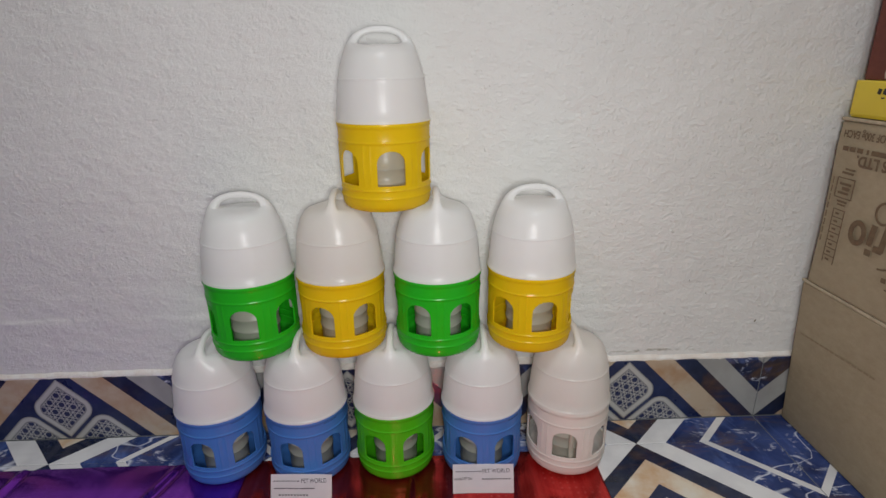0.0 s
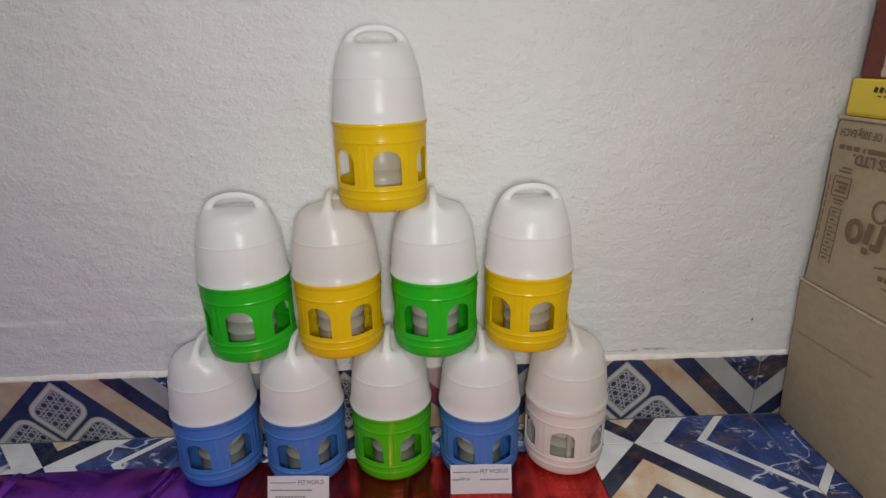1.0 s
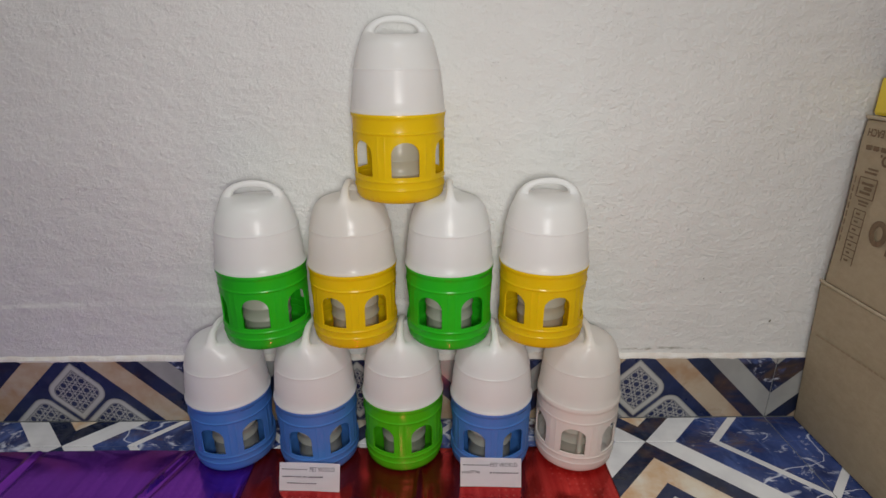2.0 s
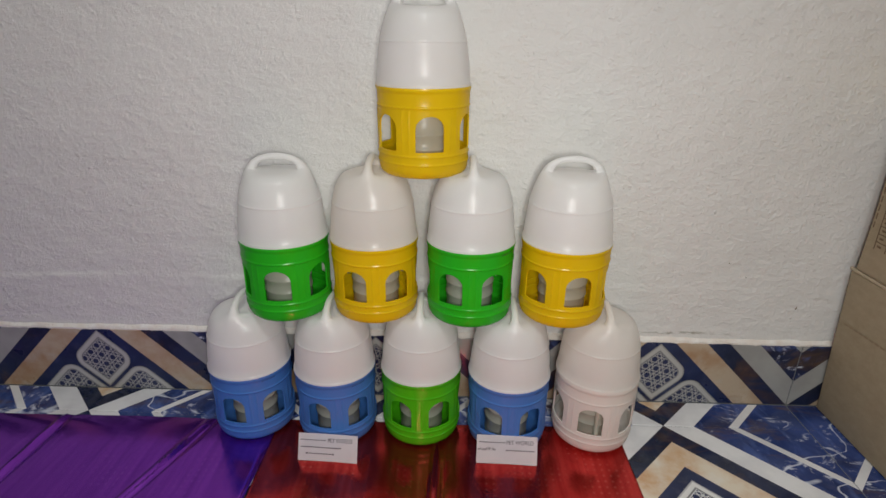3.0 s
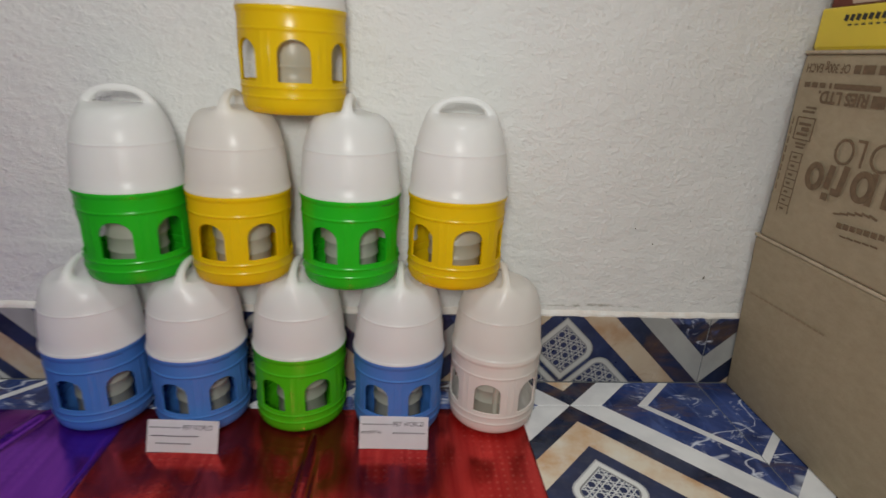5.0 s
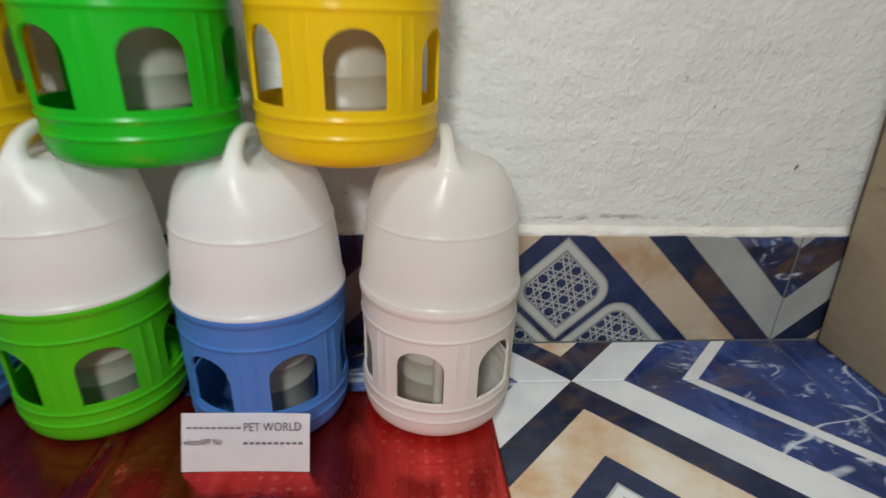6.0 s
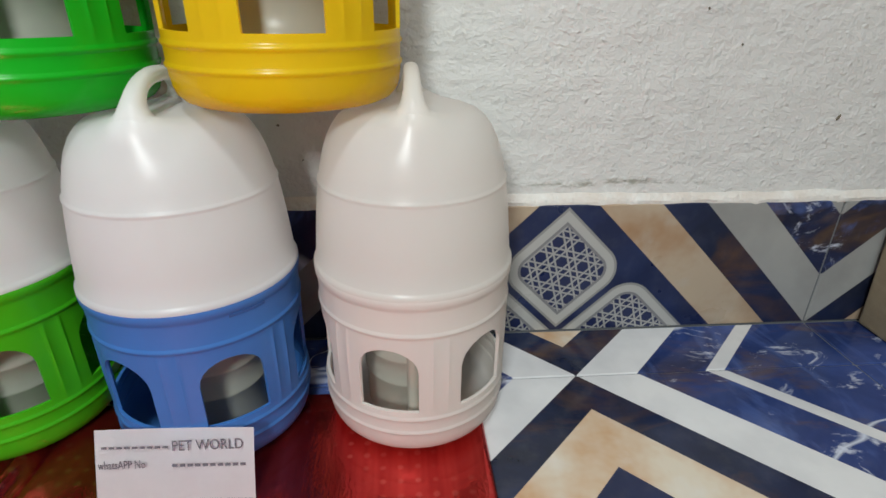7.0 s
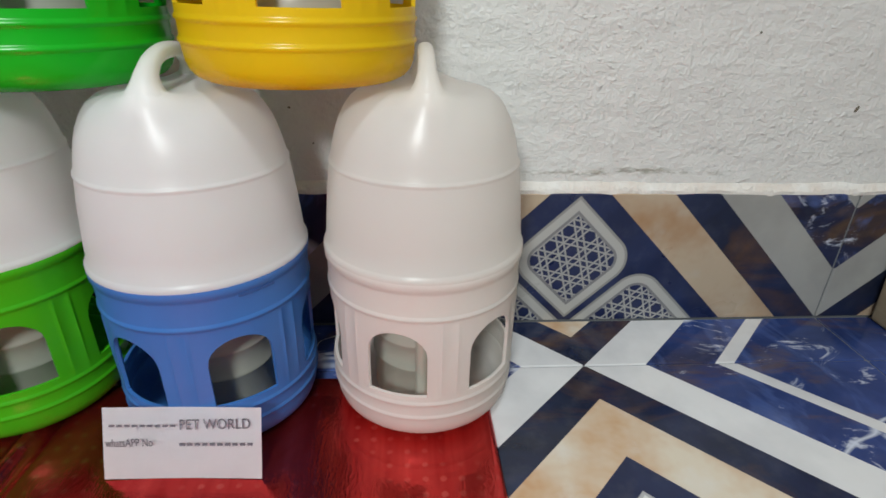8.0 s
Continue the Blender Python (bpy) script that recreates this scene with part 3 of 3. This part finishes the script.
# ---- cartons ----
def carton(label, x0, x1, y0, y1, height, z, lean, printed):
    """A corrugated carton: body with softened corners, top flaps with a gap, tape-free seam. lean: how far its top has sagged to the side."""
    box = thing("cardboard_carton", label, "cardboard box", "stacked cartons", at=pose(x0, y1, z))
    w, d = x1 - x0, y1 - y0
    bm = block(0, w, -d, 0, 0, height - 0.004, 0.003, 3)
    bmesh.ops.subdivide_edges(bm, edges=[e for e in bm.edges if e.calc_length() > 0.1], cuts=8, use_grid_fill=True)
    for v in bm.verts:
        if 0.01 < v.co.z < height - 0.012:
            v.co.x += 0.0022 * noise.noise(v.co * 7 + Vector((z * 9, 0, 0)))
            v.co.y += 0.0018 * noise.noise(v.co * 6 + Vector((3, z * 5, 0)))
    for v in bm.verts:
        v.co.x += lean * v.co.z / height
    part("body", bm, BOARD, box)
    for k, (a, b) in enumerate(((0.0, w / 2 - 0.001), (w / 2 + 0.001, w))):
        part("flap", block(a + lean, b + lean, -d, 0, height - 0.0036, height, 0.0012), BOARD, box, "brown top flap")
    # paler strip: the fold's highlight is put into its colour
    part("fold_edge", block(lean - 0.0012, lean + 0.004, -d, 0.0005, height - 0.0028, height + 0.0006, 0.0007), BOARD_EDGE, box, "pale fold with painted highlight")
    if printed:
        side = Matrix(((0, 0, -1, -0.0024), (-1, 0, 0, 0), (0, 1, 0, 0), (0, 0, 0, 1)))
        flip = side @ pose(0, 0, 0, 0, 0, 180)
        # upside-down print; u runs towards the wall, v downwards, both from the carton's low corner
        tally = []

        def bar(u, v, a, b, name="print", deg=0.0):
            tally.append(u)
            part(name, block(-a / 2, a / 2, -b / 2, b / 2, 0, 0.0003 + 0.00004 * (len(tally) % 5)), PRINT, box, "brown printed mark", side @ pose(u + 0.006, v, 0, 0, 0, deg), smooth=False)
        lettering("print", "OF 300g EACH", 0.0125, PRINT, box, flip @ pose(-0.072, -0.2015, 0, 0, 0, 0), "brown upside-down printing", 0.78, 0.022)
        bar(0.0755, 0.197, 0.0080, 0.0085), bar(0.090, 0.197, 0.0140, 0.0085), bar(0.112, 0.197, 0.0200, 0.0085)
        for i, n in enumerate((0.008, 0.008, 0.008, 0.003, 0.012, 0.012, 0.012, 0.012, 0.012)):
            bar(0.0115 + 0.0115 * i, 0.1800, n, 0.0055)
        lettering("print", "RIES LTD.", 0.0172, PRINT, box, flip @ pose(-0.106, -0.1740, 0, 0, 0, 0), "bold brown upside-down printing", 0.96, 0.04)
        bar(0.112, 0.168, 0.016, 0.0115), bar(0.132, 0.168, 0.016, 0.0115), bar(0.151, 0.168, 0.016, 0.0115)
        # handling marks near the wall
        for a, b, u, v in ((0.027, 0.0013, 0.0245, 0.145), (0.027, 0.0013, 0.0245, 0.121), (0.0013, 0.024, 0.0110, 0.133), (0.0013, 0.024, 0.0380, 0.133),
                           (0.018, 0.0030, 0.0245, 0.138), (0.012, 0.0042, 0.0265, 0.1325), (0.017, 0.0030, 0.0235, 0.127), (0.018, 0.0026, 0.0245, 0.1515), (0.015, 0.0022, 0.0270, 0.1560), (0.016, 0.0024, 0.0250, 0.1165), (0.013, 0.0020, 0.0250, 0.1125)):
            bar(u, v, a, b)
        for i in range(7):
            v = 0.106 - 0.0100 * i
            for a, b, u, w2 in ((0.0190, 0.0011, 0.024, v), (0.0011, 0.0095, 0.0150, v - 0.005), (0.0011, 0.0095, 0.0330, v - 0.005), (0.0060, 0.0024, 0.022, v - 0.005)):
                bar(u, w2, a, b)
        for i in range(8):
            bar(0.0040, 0.140 - 0.0108 * i, 0.0016, 0.0080)

        # the maker's mark: plain heavy shapes
        def ring(u, v, a, b, thick):
            bm2 = bmesh.new()
            n = 28
            levels = [[bm2.verts.new(((a - k) * math.cos(2 * math.pi * i / n), (b - k) * math.sin(2 * math.pi * i / n), h)) for i in range(n)] for k, h in ((0, 0), (0, 0.0006), (thick, 0.0006), (thick, 0))]
            for ro, ri in zip(levels, levels[1:]):
                for i in range(n):
                    j = (i + 1) % n
                    bm2.faces.new((ro[i], ro[j], ri[j], ri[i]))
            part("print", bm2, PRINT, box, "brown printed mark", side @ pose(u + 0.006, v, 0), smooth=False)

        ring(0.059, 0.087, 0.0130, 0.0155, 0.0066)
        bar(0.0800, 0.0900, 0.0078, 0.025, deg=-6), bar(0.0795, 0.0695, 0.0085, 0.0075)
        bar(0.0975, 0.0900, 0.0078, 0.030, deg=-6), bar(0.0920, 0.0765, 0.0120, 0.0075)
        ring(0.1230, 0.0890, 0.0135, 0.0160, 0.0066), bar(0.1340, 0.0890, 0.0070, 0.031)
        bar(0.1530, 0.0900, 0.0078, 0.030), bar(0.1660, 0.0900, 0.0078, 0.030), bar(0.1790, 0.0900, 0.0078, 0.030)
        ring(0.0895, 0.1180, 0.0125, 0.0135, 0.0028)
        bar(0.1130, 0.1190, 0.0028, 0.026), bar(0.1085, 0.1310, 0.0110, 0.0028)
        ring(0.1360, 0.1190, 0.0140, 0.0138, 0.0028), ring(0.1660, 0.1190, 0.0135, 0.0138, 0.0028)
        for i in range(6):
            bar(0.103 + 0.0085 * i, 0.057 + 0.0022 * i - 0.0008 * max(0, i - 3) ** 2, 0.010, 0.0020, deg=10 - 5 * i)
        for i in range(8):
            bar(0.110 + 0.0085 * i, 0.0465 + 0.0006 * i, 0.0062, 0.0055)
        for i in range(5):
            bar(0.118 + 0.0095 * i, 0.0370 + 0.0006 * i, 0.0080, 0.0016)
    else:
        side = Matrix(((0, 0, -1, -0.0022), (-1, 0, 0, 0), (0, 1, 0, 0), (0, 0, 0, 1)))
        for i in range(14):
            part("print", block(-0.0035, 0.0035, -0.0011, 0.0011, 0, 0.0003), MARK, box, "faint printed mark", Matrix.Translation((lean * 0.152 / height, 0, 0)) @ side @ pose(0.019 + 0.0092 * i, 0.149 + 0.0005 * i, 0, 0, 0, 3), smooth=False)
    return box


MARK = plain_material("faint_brown_print", (0.30, 0.22, 0.135), 0.75)
carton("plain brown corrugated carton standing on the floor tiles", 0.5990, 0.9990, -0.42, -0.004, 0.2245, 0.0005, -0.0130, False)
carton("brown printed corrugated biscuit carton standing upside down", 0.5852, 0.9760, -0.42, -0.012, 0.2150, 0.2262, 0.0, True)


def yellow_box():
    box = thing("yellow_box", "flat yellow glossy cardboard box lying on the cartons", "box", at=pose(0.5915, -0.0135, 0.4422, 0, 0, 0))
    part("body", block(0, 0.30, -0.34, 0, 0, 0.028, 0.0015), YELLOW_BOARD, box)
    part("lid", block(-0.0012, 0.3012, -0.3412, 0.0012, 0.0015, 0.0425, 0.0028, 3), YELLOW_BOARD, box, "fitted yellow lid")
    side = Matrix(((0, 0, -1, -0.0014), (-1, 0, 0, 0), (0, 1, 0, 0), (0, 0, 0, 1)))
    for i in range(7):
        part("print", block(-0.0026, 0.0026, -0.0030, 0.0030, 0, 0.0003), BLACK_PRINT, box, "black brand mark as plain shapes", side @ pose(0.0375 + 0.0078 * i, 0.0310, 0, 0, 0, -14), smooth=False)
    for i in range(6):
        part("print", block(-0.0024, 0.0024, -0.0008, 0.0008, 0, 0.0003), BLACK_PRINT, box, "small dark print", side @ pose(0.0440 + 0.0088 * i, 0.0240, 0), smooth=False)


def maroon_box():
    box = thing("maroon_box", "tall maroon box with a pale panel on the yellow box", "box", at=pose(0.5955, -0.0175, 0.4850, 0, 0, 0))
    part("body", block(0, 0.26, -0.30, 0, 0, 0.24, 0.002), MAROON, box)
    side = Matrix(((0, 0, -1, -0.0002), (-1, 0, 0, 0), (0, 1, 0, 0), (0, 0, 0, 1)))
    bm = bmesh.new()
    n = 40
    edge = [(0.031 + 0.004 * noise.noise(Vector((i * 0.6, 0.4, 1.0))) + 0.0016 * noise.noise(Vector((i * 2.3, 5.0, 1.0))), 0.002 + 0.225 * i / n) for i in range(n + 1)]
    near = [bm.verts.new((u, v, 0.0010)) for u, v in edge]
    far = [bm.verts.new((0.27, v, 0.0010)) for u, v in edge]
    for i in range(n):
        bm.faces.new((near[i], far[i], far[i + 1], near[i + 1]))
    part("print", bm, CREAM, box, "pale torn-edged panel", side, smooth=False)


yellow_box()
maroon_box()


# ---- floor and skirting tiles ----
tagged(part("floor", block(-2.0, 1.35, -2.9, 0.02, -0.06, -0.0012), GROUT, smooth=False), "floor of patterned blue and white glazed tiles", "floor", kind="structure")
floor = bpy.data.objects["floor"]
tagged(part("skirting", block(-1.9, 1.25, 0.0012, 0.02, -0.0012, SKIRT - 0.003), GROUT, smooth=False), "skirting cut from patterned blue glazed tiles", "skirting", kind="structure")
skirting = bpy.data.objects["skirting"]


def tile_mesh(x0, x1, y0, y1, material=TILE):
    return mesh_of("tile", block(x0, x1, y0, y1, -0.008, 0, 0.0007, 1), material, False)


half = TILE_SIDE / 2 - 0.0005
FULL = tile_mesh(-half, half, -half, half)
STRIP = tile_mesh(-half, half, -half, -half + 0.0520)
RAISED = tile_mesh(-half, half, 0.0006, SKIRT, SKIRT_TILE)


def lay(data, parent, m):
    ob = new("tile", data)
    ob.parent = parent
    ob.matrix_basis = m


for i in range(-5, 3):
    x = TILE_X + i * (0.4060 if i < 0 else 0.3965)
    lay(STRIP, floor, pose(x, JOINT_Y + TILE_SIDE / 2, 0))
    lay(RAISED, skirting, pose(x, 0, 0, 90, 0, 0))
    for j in range(7):
        lay(FULL, floor, pose(x, JOINT_Y - TILE_SIDE * (j + 0.5), 0))
